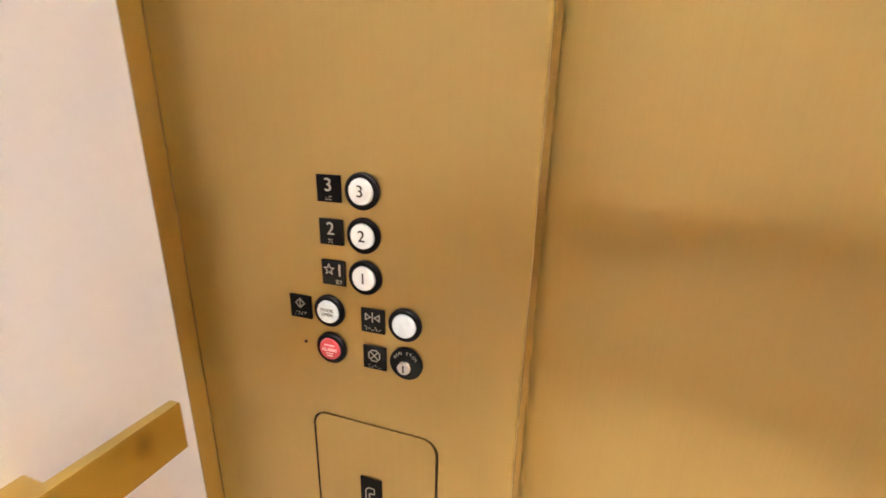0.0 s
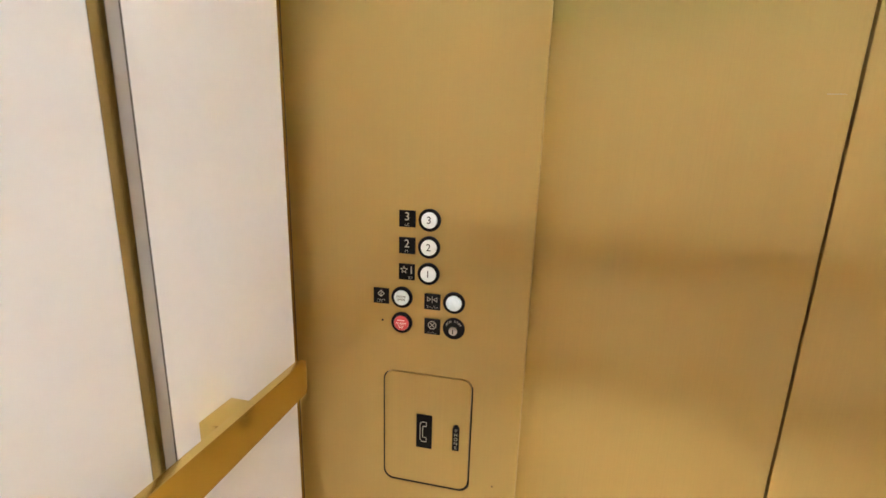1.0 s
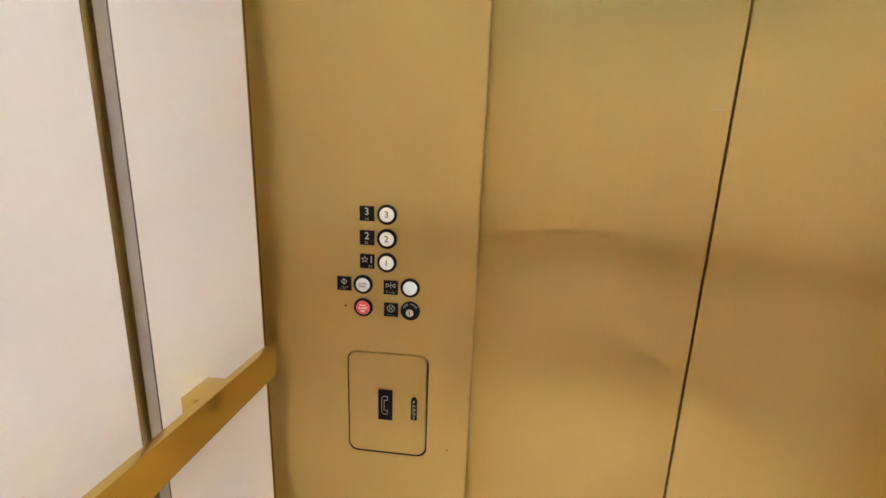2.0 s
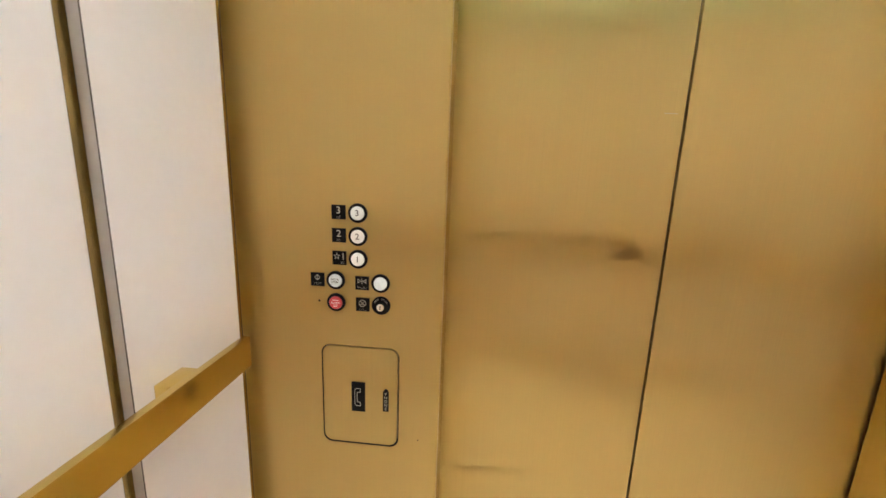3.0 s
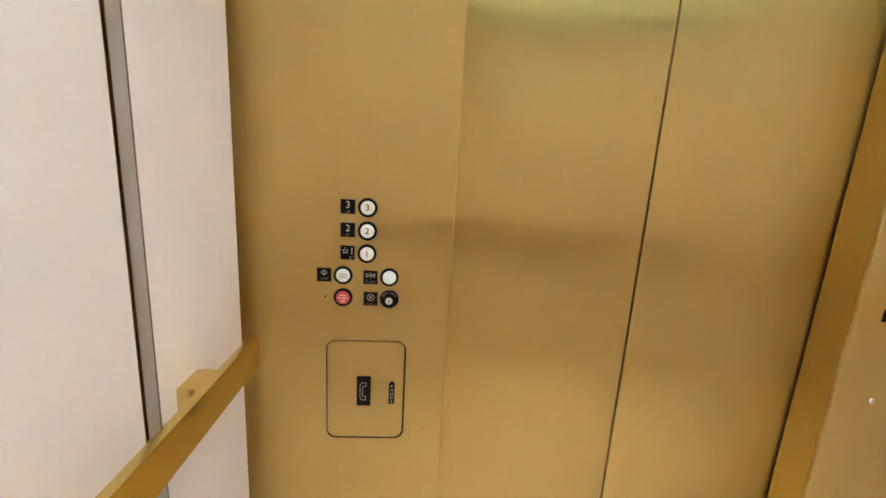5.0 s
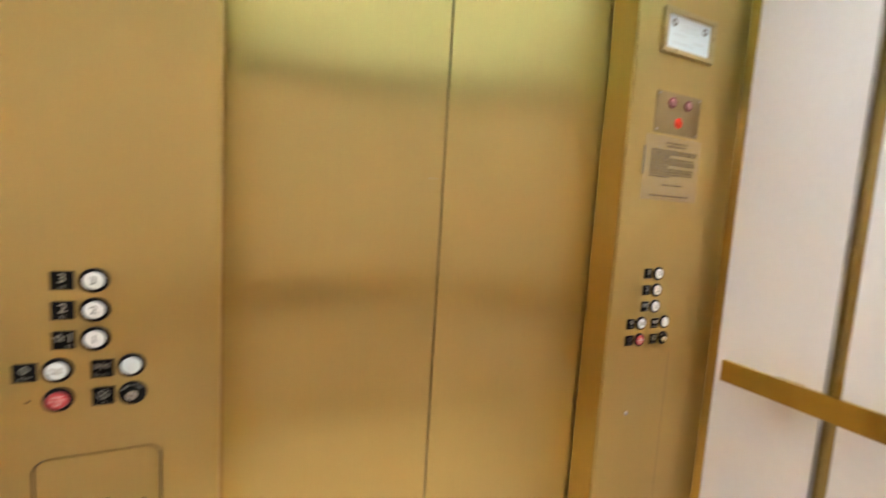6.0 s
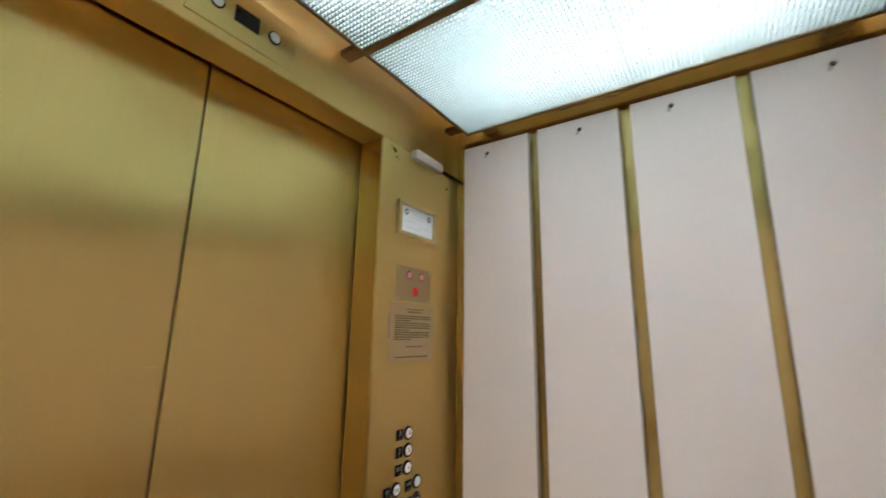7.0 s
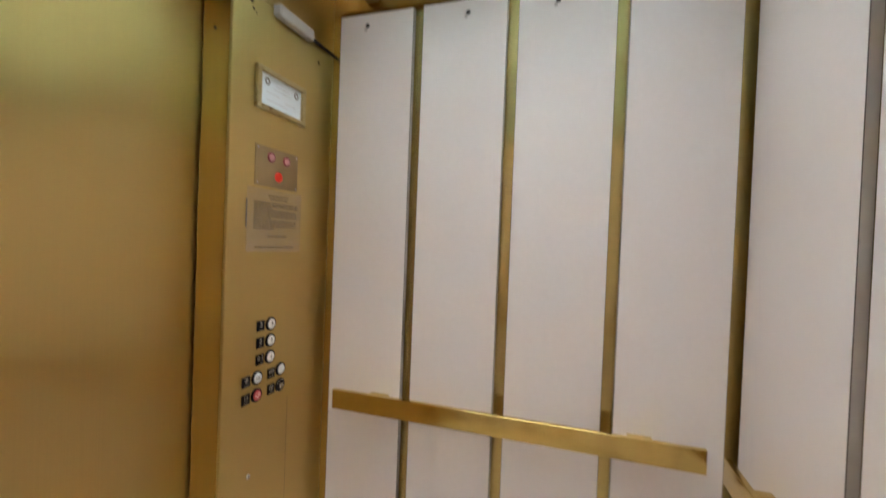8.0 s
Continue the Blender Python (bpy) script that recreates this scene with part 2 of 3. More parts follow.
def part(name, bm, mat, parent=None, label="", smooth=True):
    ob = new(name, mesh_of(name, bm, mat, smooth=smooth))
    if parent is not None:
        ob.parent = parent
    return tagged(ob, label)


def thing(name, label, category, group="", kind="", at=(0, 0, 0)):
    ob = new(name)
    ob.location = at
    ob.empty_display_size = 0.05
    return tagged(ob, label, category, group, kind)


def lettering(name, text, size, place, mat, parent, spacing=1.0, raise_by=0.0004, turn=(90, 0, 0), line=1.0):
    """Words in the built-in font, facing -y unless turned, centred on a place."""
    curve = bpy.data.curves.new(name, "FONT")
    curve.body, curve.size, curve.align_x, curve.align_y = text, size, "CENTER", "CENTER"
    curve.space_character, curve.space_line = spacing, line
    curve.extrude = raise_by
    curve.resolution_u = 4
    temp = new(name, curve)
    bpy.context.view_layer.update()
    me = bpy.data.meshes.new_from_object(temp.evaluated_get(bpy.context.evaluated_depsgraph_get()))
    bpy.data.objects.remove(temp)
    me.transform(pose(*place, *turn))
    me.materials.clear()
    me.materials.append(mat)
    me.name = name
    ob = new(name, me)
    ob.parent = parent
    return ob


def bars(rows, y, height, mat, name, parent):
    """Lines of unreadable print: rows of (x0, x1, z)."""
    bm = bmesh.new()
    for x0, x1, z in rows:
        add_box(bm, x0, x1, y - 0.0002, y, z - height / 2, z + height / 2)
    return tagged(part(name, bm, mat, parent, smooth=False), kind="stuff")


# ---- setting ----
floor = tagged(part("floor", box(SHELL_L - 0.05, SHELL_R + 0.05, SHELL_REAR - 0.05, 0.25, -0.05, 0.0), floor_tile), "plain beige vinyl lift car floor", "floor", kind="structure")
ceiling = tagged(part("ceiling", box(SHELL_L - 0.05, SHELL_R + 0.05, SHELL_REAR - 0.05, 0.25, TOP, TOP + 0.04), plenum_white), "white painted car roof above the light louver", "ceiling", kind="structure")

wall_left = tagged(part("wall_left", box(SHELL_L - 0.04, SHELL_L, SHELL_REAR, 0.15, 0, TOP), brass_y), "brushed brass side wall behind white panels", "wall", kind="structure")
wall_right = tagged(part("wall_right", box(SHELL_R, SHELL_R + 0.04, SHELL_REAR, 0.15, 0, TOP), brass_y), "brushed brass side wall behind white panels", "wall", kind="structure")
wall_rear = tagged(part("wall_rear", box(SHELL_L - 0.04, SHELL_R + 0.04, SHELL_REAR - 0.04, SHELL_REAR - 0.001, 0, TOP), brass_x), "brushed brass rear wall behind white panels", "wall", kind="structure")


def wall_panel(parent, axis, face, shell, a, b, z0, z1, screw_at=None):
    """A white laminate panel with grey edges, standing off the shell. axis: the wall's normal."""
    bm = bmesh.new()
    side = 1 if shell > face else -1
    lo, hi = min(face, face + side * PANEL), max(face, face + side * PANEL)
    if axis == "x":
        add_box(bm, lo, hi, a, b, z0, z1, bevel=0.0013)
    else:
        add_box(bm, a, b, lo, hi, z0, z1, bevel=0.0013)
    bm.normal_update()
    for f in bm.faces:
        n = f.normal
        main = max(abs(n.x), abs(n.y), abs(n.z))
        f.material_index = 2 if main < 0.97 else 0 if abs(n.x if axis == "x" else n.y) > 0.97 else 1
    ob = new("wall_panel", mesh_of("wall_panel", bm, laminate, panel_edge, edge_line))
    ob.parent = parent
    # black strip between panel and shell; its colour gives the gap's shade
    shade_bm = bmesh.new()
    p0, p1 = (hi, shell) if side > 0 else (shell, lo)
    if axis == "x":
        add_box(shade_bm, p0, p1, a + 0.012, b - 0.012, z0 + 0.02, z1 - 0.02)
    else:
        add_box(shade_bm, a + 0.012, b - 0.012, p0, p1, z0 + 0.02, z1 - 0.02)
    part("gap_shade_strip", shade_bm, black_gap, ob, smooth=False)
    if screw_at is not None:
        u, z = screw_at
        place = (face, u, z) if axis == "x" else (u, face, z)
        out = -side
        prof = [(0.0075, 0.0), (0.0075, 0.0012 * out), (0.0055, 0.0028 * out), (0.0015, 0.0034 * out)]
        if axis == "y":
            prof = [(r, -o) for r, o in prof]
        part("screw", turned(prof, place, 14, axis), screw_dark, ob, "dark bronze screw head")
        slot = (place[0] - 0.001, place[0] + 0.001, u + 0.0015, u + 0.0115, z - 0.018, z - 0.006)
        if axis == "y":
            slot = (u + 0.0015, u + 0.0115, place[1] - 0.001, place[1] + 0.001, z - 0.018, z - 0.006)
        part("chip", box(*slot, bevel=0.0006), panel_edge, ob, "chipped laminate below the screw")
    return ob


SIDE_PANELS = ((-0.325, -0.049), (-0.639, -0.359), (-0.957, -0.674), (-1.270, -0.990))
SCREWS = (-0.154, -0.512, -0.790, -1.160)
for (a, b), sc in zip(SIDE_PANELS, SCREWS):
    wall_panel(wall_right, "x", FACE_R, SHELL_R, a, b, 0.10, PANEL_TOP, (sc, 2.182))
    wall_panel(wall_left, "x", FACE_L, SHELL_L, a, b + (0.003 if b > -0.1 else 0.0), 0.10, PANEL_TOP, (sc, 2.182))
REAR_PANELS = ((0.026, 0.443), (0.479, 0.927), (0.963, 1.391), (1.427, 1.865))
for a, b in REAR_PANELS:
    wall_panel(wall_rear, "y", REAR, SHELL_REAR, a, b, 0.10, PANEL_TOP, ((a + b) / 2 + 0.1, 2.182))

# front returns and the transom
def right_return():
    bm = box(JAMB_R, SHELL_R - 0.0012, 0.0, 0.085, 0.0, HEAD - 0.002)
    rim = [e for e in bm.edges if all(abs(v.co.y) < 1e-6 and abs(v.co.x - JAMB_R) < 1e-6 for v in e.verts)]
    bmesh.ops.bevel(bm, geom=rim, offset=0.0045, segments=4, profile=0.5, affect="EDGES")
    return bm


PHONE = (0.188, 0.3625, 0.631, 0.8755)
hole = rounded(PHONE[0] - 0.0022, PHONE[1] + 0.0040, PHONE[2] - 0.0034, PHONE[3] + 0.0026, 0.022)
wall_front_left = tagged(part("wall_front_left", plate_with_hole(SHELL_L + 0.0012, JAMB_L, 0.0, HEAD - 0.002, hole, 0.0, 0.085, 0.012), brass_x, smooth=False), "brushed brass return panel beside the lift doors", "wall", kind="structure")
# the brass rim of the phone opening is coloured black for the gap's shade
wall_front_left.data.materials.append(black_gap)
wall_front_right = tagged(part("wall_front_right", right_return(), brass_x), "brushed brass return panel with worn marks", "wall", kind="structure")
# the dark joint where each return meets the side wall
part("joint_filler", box(SHELL_L, SHELL_L + 0.0012, 0.0004, 0.08, 0.0, HEAD - 0.003), edge_line, wall_front_left, smooth=False)
part("joint_filler", box(SHELL_R - 0.0012, SHELL_R, 0.0004, 0.08, 0.0, HEAD - 0.003), edge_line, wall_front_right, smooth=False)
# jamb linings turn the brass into the opening
part("jamb", box(JAMB_L - 0.012, JAMB_L + 0.0005, 0.009, 0.0985, 0.0, HEAD - 0.003), brass_y, wall_front_left)
part("jamb", box(JAMB_R - 0.0005, JAMB_R + 0.012, 0.009, 0.0985, 0.0, HEAD - 0.003), brass_y, wall_front_right)
wall_front_transom = tagged(part("wall_front_transom", box(SHELL_L, SHELL_R, 0.001, 0.09, HEAD, TOP, bevel=0.0015), brass_transom), "brushed brass transom above the lift doors", "wall", kind="structure")
part("soffit", box(JAMB_L, JAMB_R, 0.004, 0.0985, HEAD - 0.0015, HEAD + 0.01), brass_flat, wall_front_transom)
part("shaft_backing", box(SHELL_L, SHELL_R, 0.14, 0.15, 0, TOP), black_gap, wall_front_transom, smooth=False)

# lift doors: two leaves that meet in the middle
door_1 = thing("door_1", "closed brushed brass lift door leaf", "door", "lift doors", "structure")
part("leaf", box(JAMB_L - 0.03, 0.9405, DOOR_Y, DOOR_Y + 0.03, 0.004, HEAD + 0.04, bevel=0.0015), brass_x, door_1)
part("edge_seal", box(0.9406, 0.9430, DOOR_Y + 0.010, DOOR_Y + 0.03, 0.004, HEAD + 0.03), black_gap, door_1, smooth=False)
door_2 = thing("door_2", "closed brushed brass lift door leaf", "door", "lift doors", "structure")
part("leaf", box(0.9457, JAMB_R + 0.03, DOOR_Y, DOOR_Y + 0.03, 0.004, HEAD + 0.04, bevel=0.0015), brass_x, door_2)
part("edge_seal", box(0.9432, 0.9456, DOOR_Y + 0.010, DOOR_Y + 0.03, 0.004, HEAD + 0.03), black_gap, door_2, smooth=False)
tagged(part("door_sill", box(JAMB_L, JAMB_R, 0.0, 0.14, 0.0005, 0.003), steel), "steel door sill", "sill", kind="structure")

# ---- lighting louver ----
louver = thing("ceiling_louver", "white egg-crate light louver in a bronze frame", "light louver", at=(MID_X, MID_Y, LOUVER_Z))
inv = Matrix.Translation((-MID_X, -MID_Y, -LOUVER_Z))
LX0, LX1, LY0, LY1 = 0.042, 1.848, -1.268, -0.076
CELLS = ((LX0 + 0.008, 0.618), (0.638, 1.252), (1.272, LX1 - 0.008))
bm = bmesh.new()
for x in (LX0, LX1 - 0.008):
    add_box(bm, x, x + 0.008, LY0, LY1, LOUVER_Z - 0.003, LOUVER_Z + 0.022, bevel=0.001)
for y in (LY0, LY1 - 0.008):
    add_box(bm, LX0, LX1, y, y + 0.008, LOUVER_Z - 0.003, LOUVER_Z + 0.022, bevel=0.001)
bm.transform(inv)
part("frame", bm, bronze_frame, louver, "bronze edge frame")
for x in (0.628, 1.262):
    bm = box(x - 0.0105, x + 0.0105, LY0 + 0.008, LY1 - 0.008, LOUVER_Z - 0.004, LOUVER_Z + 0.02, bevel=0.001)
    bm.transform(inv)
    part("cross_bar", bm, bronze_frame, louver, "bronze cross bar")
PITCH = 0.0127
for x0, x1 in CELLS:
    verts, faces = [], []

    def blade(ax0, ax1, ay0, ay1, z0, z1):
        n = len(verts)
        for z in (z0, z1):
            verts.extend(((ax0, ay0, z), (ax1, ay0, z), (ax1, ay1, z), (ax0, ay1, z)))
        faces.extend(((n, n + 3, n + 2, n + 1), (n + 4, n + 5, n + 6, n + 7), (n, n + 1, n + 5, n + 4), (n + 1, n + 2, n + 6, n + 5), (n + 2, n + 3, n + 7, n + 6), (n + 3, n, n + 4, n + 7)))

    z0, z1, half = LOUVER_Z, LOUVER_Z + 0.0105, 0.0012
    x = x0
    while x < x1:
        blade(x - half, x + half, LY0 + 0.008, LY1 - 0.008, z0, z1)
        x += PITCH
    y = LY1 - 0.012
    while y > LY0 + 0.008:
        blade(x0, x1, y - half, y + half, z0 + 0.0002, z1 - 0.0002)
        y -= PITCH
    # the two half sheets meet here
    blade(x0, x1, -0.6995, -0.6978, z0 - 0.0003, z1)
    me = bpy.data.meshes.new("louver_grid")
    me.from_pydata([Vector(v) + Vector((-MID_X, -MID_Y, -LOUVER_Z)) for v in verts], [], faces)
    me.materials.append(louver_white)
    ob = new("louver_grid", me)
    ob.parent = louver
    tagged(ob, "white plastic egg-crate grid", kind="stuff")
# brackets between the louver frame and the walls
for bx0, bx1, by0, by1 in ((1.243, 1.283, LY1, 0.0), (0.608, 0.648, LY1, 0.0), (1.80, 1.838, LY1, 0.0), (LX1, SHELL_R, -0.175, -0.13), (LX1, SHELL_R, -1.22, -1.16), (LX1 - 0.05, LX1 - 0.01, SHELL_REAR, LY0), (SHELL_L, LX0, -0.165, -0.135), (SHELL_L, LX0, -1.225, -1.17)):
    bm = box(bx0, bx1, by0, by1, LOUVER_Z + 0.012, LOUVER_Z + 0.030, bevel=0.001)
    bm.transform(inv)
    part("bracket", bm, bronze_frame, louver, "bronze bracket to the wall")

# unseen housings, added to keep tube light out of the recess
for x0, x1 in CELLS:
    bm = bmesh.new()
    za, zb = LOUVER_Z + 0.0225, 2.510
    lift = 0.010 if x0 < 1.0 else 0.0
    for size in ((x0, x0 + 0.003, LY0 + 0.01, LY1 - 0.01), (x0, x1, LY0 + 0.01, LY0 + 0.013), (x1 - 0.003, x1, LY0 + 0.01, LY1 - 0.013)):
        add_box(bm, *size, za, zb)
    # the front side stops short of the louver on two of the fixtures, to leak light onto the transom
    add_box(bm, x0, x1, LY1 - 0.013, LY1 - 0.01, za + lift, zb)
    mid = Vector(((x0 + x1) / 2, MID_Y, za))
    bm.transform(Matrix.Translation(-mid))
    fixture = thing("light_fixture", "unseen white housing added round the tubes", "light fixture", "light housings", at=mid)
    part("housing", bm, plenum_white, fixture, smooth=False)
    # unseen sheet, added to spread the tube light evenly over the grid
    bm = box(x0 + 0.001, x1 - 0.001, LY0 + 0.009, LY1 - 0.009, LOUVER_Z + 0.0245, LOUVER_Z + 0.0265)
    bm.transform(Matrix.Translation(-mid))
    part("added_diffuser", bm, opal_sheet, fixture, "unseen opal sheet added to even out the light", smooth=False)

bm = box(LX1 - 0.003, LX1 + 0.003, -0.708, -0.455, LOUVER_Z - 0.010, LOUVER_Z - 0.0045, bevel=0.001)
bm.transform(inv)
part("loose_trim", bm, copper_trim, louver, "copper-brown trim strip coming loose")

TUBE_Z, TUBE_HALF = 2.470, 0.520
TUBES = (0.19, 0.33, 0.79, 0.93, 1.40, 1.54)
tube = thing("fluorescent_tube", "lit white fluorescent tube above the louver", "light tube", "tubes above the louver", at=(TUBES[0], MID_Y, TUBE_Z))
part("glass", turned([(0.0185, -TUBE_HALF), (0.019, 0.01 - TUBE_HALF), (0.019, TUBE_HALF - 0.01), (0.0185, TUBE_HALF)], (0, 0, 0), 16), tube_glow, tube)
for end in (-1, 1):
    part("end_cap", turned([(0.0195, TUBE_HALF * end), (0.0195, (TUBE_HALF + 0.02) * end), (0.018, (TUBE_HALF + 0.025) * end)], (0, 0, 0), 16), tube_white, tube)
    part("lamp_holder", box(-0.012, 0.012, -(TUBE_HALF + 0.035) * end - 0.008, -(TUBE_HALF + 0.035) * end + 0.008, -0.016, TOP - TUBE_Z, bevel=0.001), tube_white, tube)
for x in TUBES[1:]:
    copy_thing(tube, pose(x, MID_Y, TUBE_Z))


# ---- handrails ----
def handrail(name, label, size, brackets, mat):
    x0, x1, y0, y1, z0, z1 = size
    base = Vector(((x0 + x1) / 2, (y0 + y1) / 2, z0))
    rail = thing(name, label, "handrail", "car handrails", at=base)
    back = Matrix.Translation(-base)
    bm = box(*size, bevel=0.0022, segments=3)
    bm.transform(back)
    part("bar", bm, mat, rail)
    for b in brackets:
        bm = box(*b, bevel=0.0012)
        bm.transform(back)
        part("bracket", bm, mat, rail)
    return rail


RZ0, RZ1 = 0.866, 0.9305
handrail("handrail", "flat brushed brass handrail on side wall", (FACE_L + 0.040, FACE_L + 0.056, -1.215, -0.099, RZ0, RZ1),
         [(FACE_L, FACE_L + 0.0405, y - 0.032, y + 0.032, RZ0 + 0.010, 0.9215) for y in (-0.253, -1.06)], brass_rail_y)
handrail("handrail", "flat brushed brass handrail on side wall", (FACE_R - 0.056, FACE_R - 0.040, -1.215, -0.099, RZ0, RZ1),
         [(FACE_R - 0.0405, FACE_R, y - 0.032, y + 0.032, RZ0 + 0.010, 0.9215) for y in (-0.253, -1.06)], brass_rail_y)
handrail("handrail", "flat brushed brass handrail on rear wall", (0.10, 1.790, REAR + 0.040, REAR + 0.056, RZ0, RZ1),
         [(x - 0.032, x + 0.032, REAR, REAR + 0.0405, RZ0 + 0.010, 0.9215) for x in (0.25, 0.945, 1.64)], brass_rail_x)


# ---- car operating panels ----
def round_button(parent, x, z, cap, text="", size=0.016, text_mat=None, label=""):
    ring = part("button", turned([(0.0205, 0.0), (0.0205, 0.0035), (0.0190, 0.0055), (0.0155, 0.0058), (0.0148, 0.003)], (x, 0, z)), black_plastic, parent, label or "round button with a black collar")
    cap_ob = part("cap", turned([(0.0146, 0.0028), (0.0146, 0.0058), (0.0138, 0.0070), (0.006, 0.0074)], (x, 0, z)), cap, ring)
    if text:
        lettering("numeral", text, size, (x, -0.0076, z), text_mat or dark_print, ring)
    return ring


def braille(parent, x, z, cells, dot=0.0009):
    bm = bmesh.new()
    rng = random.Random(int(x * 1000) + int(z * 1000))
    for c in range(cells):
        for k in range(6):
            if rng.random() < 0.5:
                cx, cz = x + (c - (cells - 1) / 2) * 0.0046 + (k % 2) * 0.0019 - 0.001, z - (k // 2) * 0.0019
                add_box(bm, cx - dot / 2, cx + dot / 2, -0.0036, -0.0029, cz - dot / 2, cz + dot / 2)
    if not bm.verts:
        add_box(bm, x, x + dot, -0.0036, -0.0029, z, z + dot)
    return part("braille", bm, silver_print, parent, smooth=False)


def tactile_plate(parent, x, z, w=0.0305, h=0.0305):
    return part("tactile_plate", box(x - w / 2, x + w / 2, -0.003, 0.0, z - h / 2, z + h / 2, bevel=0.0008), black_plate, parent, "square black plate with raised symbols")


def line_part(name, parent, segments, mat=None, width=0.0011, y=-0.0036):
    """Raised strokes in the x-z plane."""
    bm = bmesh.new()
    for (xa, za), (xb, zb) in segments:
        d = Vector((xb - xa, 0, zb - za))
        if d.length < 1e-6:
            continue
        n = Vector((-d.z, 0, d.x)).normalized() * width / 2
        e = d.normalized() * width / 2
        a, b = Vector((xa, y, za)) - e, Vector((xb, y, zb)) + e
        quad = [a + n, a - n, b - n, b + n]
        f = [bm.verts.new(v) for v in quad]
        r = [bm.verts.new(v + Vector((0, 0.0007, 0))) for v in quad]
        bm.faces.new(f)
        for k in range(4):
            bm.faces.new((f[k], r[k], r[(k + 1) % 4], f[(k + 1) % 4]))
    bmesh.ops.recalc_face_normals(bm, faces=bm.faces)
    return part(name, bm, mat or silver_print, parent, smooth=False)


def loop(points):
    return list(zip(points, points[1:] + points[:1]))


def polygon(cx, cz, r, n, start=90.0):
    return [(cx + r * math.cos(radians(start + 360 * k / n)), cz + r * math.sin(radians(start + 360 * k / n))) for k in range(n)]


def star(cx, cz, r):
    return [(cx + (r if k % 2 == 0 else 0.42 * r) * math.cos(radians(90 + 36 * k)), cz + (r if k % 2 == 0 else 0.42 * r) * math.sin(radians(90 + 36 * k))) for k in range(10)]


def operating_panel(ox, label, alarm_plate):
    """Buttons on a return. ox: the middle of the floor buttons. Built at its place."""
    cop = thing("car_operating_panel", label, "control panel", "operating panels", at=(ox, 0, 1.08))
    z3, step = 1.18, 0.0497
    made = []
    for n, (number, z) in enumerate((("3", z3), ("2", z3 - step), ("1", z3 - 2 * step))):
        made.append(round_button(cop, 0, z, white_cap, number, 0.0185))
        plate = tactile_plate(cop, -0.0415, z + 0.0005)
        made.append(plate)
        if number == "1":
            lettering("numeral", "1", 0.021, (-0.0325, -0.0033, z + 0.004), silver_print, plate)
            line_part("star", plate, loop(star(-0.0465, z + 0.0045, 0.0068)))
            braille(plate, -0.034, z - 0.008, 2)
        else:
            lettering("numeral", number, 0.021, (-0.0415, -0.0033, z + 0.004), silver_print, plate)
            braille(plate, -0.0415, z - 0.008, 2)
    zo, za = 1.0305, 0.980
    # door open
    b = round_button(cop, -0.0505, zo, cool_cap, "DOOR\nOPEN", 0.0058, grey_print)
    plate = tactile_plate(cop, -0.0915, zo - 0.0005)
    made += [b, plate]
    diamond = polygon(-0.0915, zo + 0.0045, 0.0062, 4)
    line_part("symbol", plate, loop(diamond) + [((-0.0915, zo - 0.001), (-0.0915, zo + 0.010))])
    braille(plate, -0.0915, zo - 0.0075, 4)
    # door close
    b = round_button(cop, 0.0495, zo - 0.001, cool_cap)
    plate = tactile_plate(cop, 0.0085, zo - 0.003)
    made += [b, plate]
    cx, cz = 0.0085, zo + 0.002
    line_part("symbol", plate, loop([(cx - 0.009, cz - 0.004), (cx - 0.0025, cz), (cx - 0.009, cz + 0.004)]) + [((cx, cz - 0.006), (cx, cz + 0.006))] + loop([(cx + 0.009, cz - 0.004), (cx + 0.0025, cz), (cx + 0.009, cz + 0.004)]))
    braille(plate, cx, zo - 0.0105, 5)
    # alarm
    b = round_button(cop, -0.0505, za, red_cap, "ALARM", 0.0064, pale_print, "round red alarm button with a black collar")
    bars([(-0.0575, -0.0435, za + 0.0062), (-0.0555, -0.0455, za - 0.0050), (-0.0545, -0.0465, za - 0.0082)], -0.0072, 0.0016, pale_print, "small_print", b)
    made.append(b)
    if alarm_plate:
        plate = tactile_plate(cop, -0.0915, za)
        line_part("symbol", plate, loop(polygon(-0.0915, za + 0.004, 0.006, 8)))
        braille(plate, -0.0915, za - 0.008, 4)
        made.append(plate)
    else:
        made.append(part("pin_hole", turned([(0.0022, 0.0), (0.0022, 0.0008), (0.0012, 0.0008)], (-0.0895, 0, za + 0.0005), 12), black_gap, cop, "small dark hole"))
    # stop switch
    plate = tactile_plate(cop, 0.0095, za - 0.0015)
    cx, cz = 0.0095, za + 0.002
    line_part("symbol", plate, loop(polygon(cx, cz, 0.0078, 8, 22.5)) + [((cx - 0.004, cz - 0.004), (cx + 0.004, cz + 0.004)), ((cx - 0.004, cz + 0.004), (cx + 0.004, cz - 0.004))])
    braille(plate, cx, za - 0.0105, 4, 0.0007)
    made.append(plate)
    key = part("key_switch", turned([(0.0208, 0.0), (0.0208, 0.0025), (0.0200, 0.0034), (0.011, 0.0036)], (0.0505, 0, za - 0.001)), black_plastic, cop, "round black key switch with a steel barrel")
    part("barrel", turned([(0.0088, 0.0036), (0.0088, 0.0085), (0.0078, 0.0102), (0.003, 0.0104)], (0.0505, 0, za - 0.003)), steel, key, "steel lock barrel")
    part("keyway", box(0.0494, 0.0512, -0.0108, -0.010, za - 0.008, za + 0.001), black_gap, key, smooth=False)
    for k, ch in enumerate("RUN STOP"):
        a = radians(150 - 120 * k / 7)
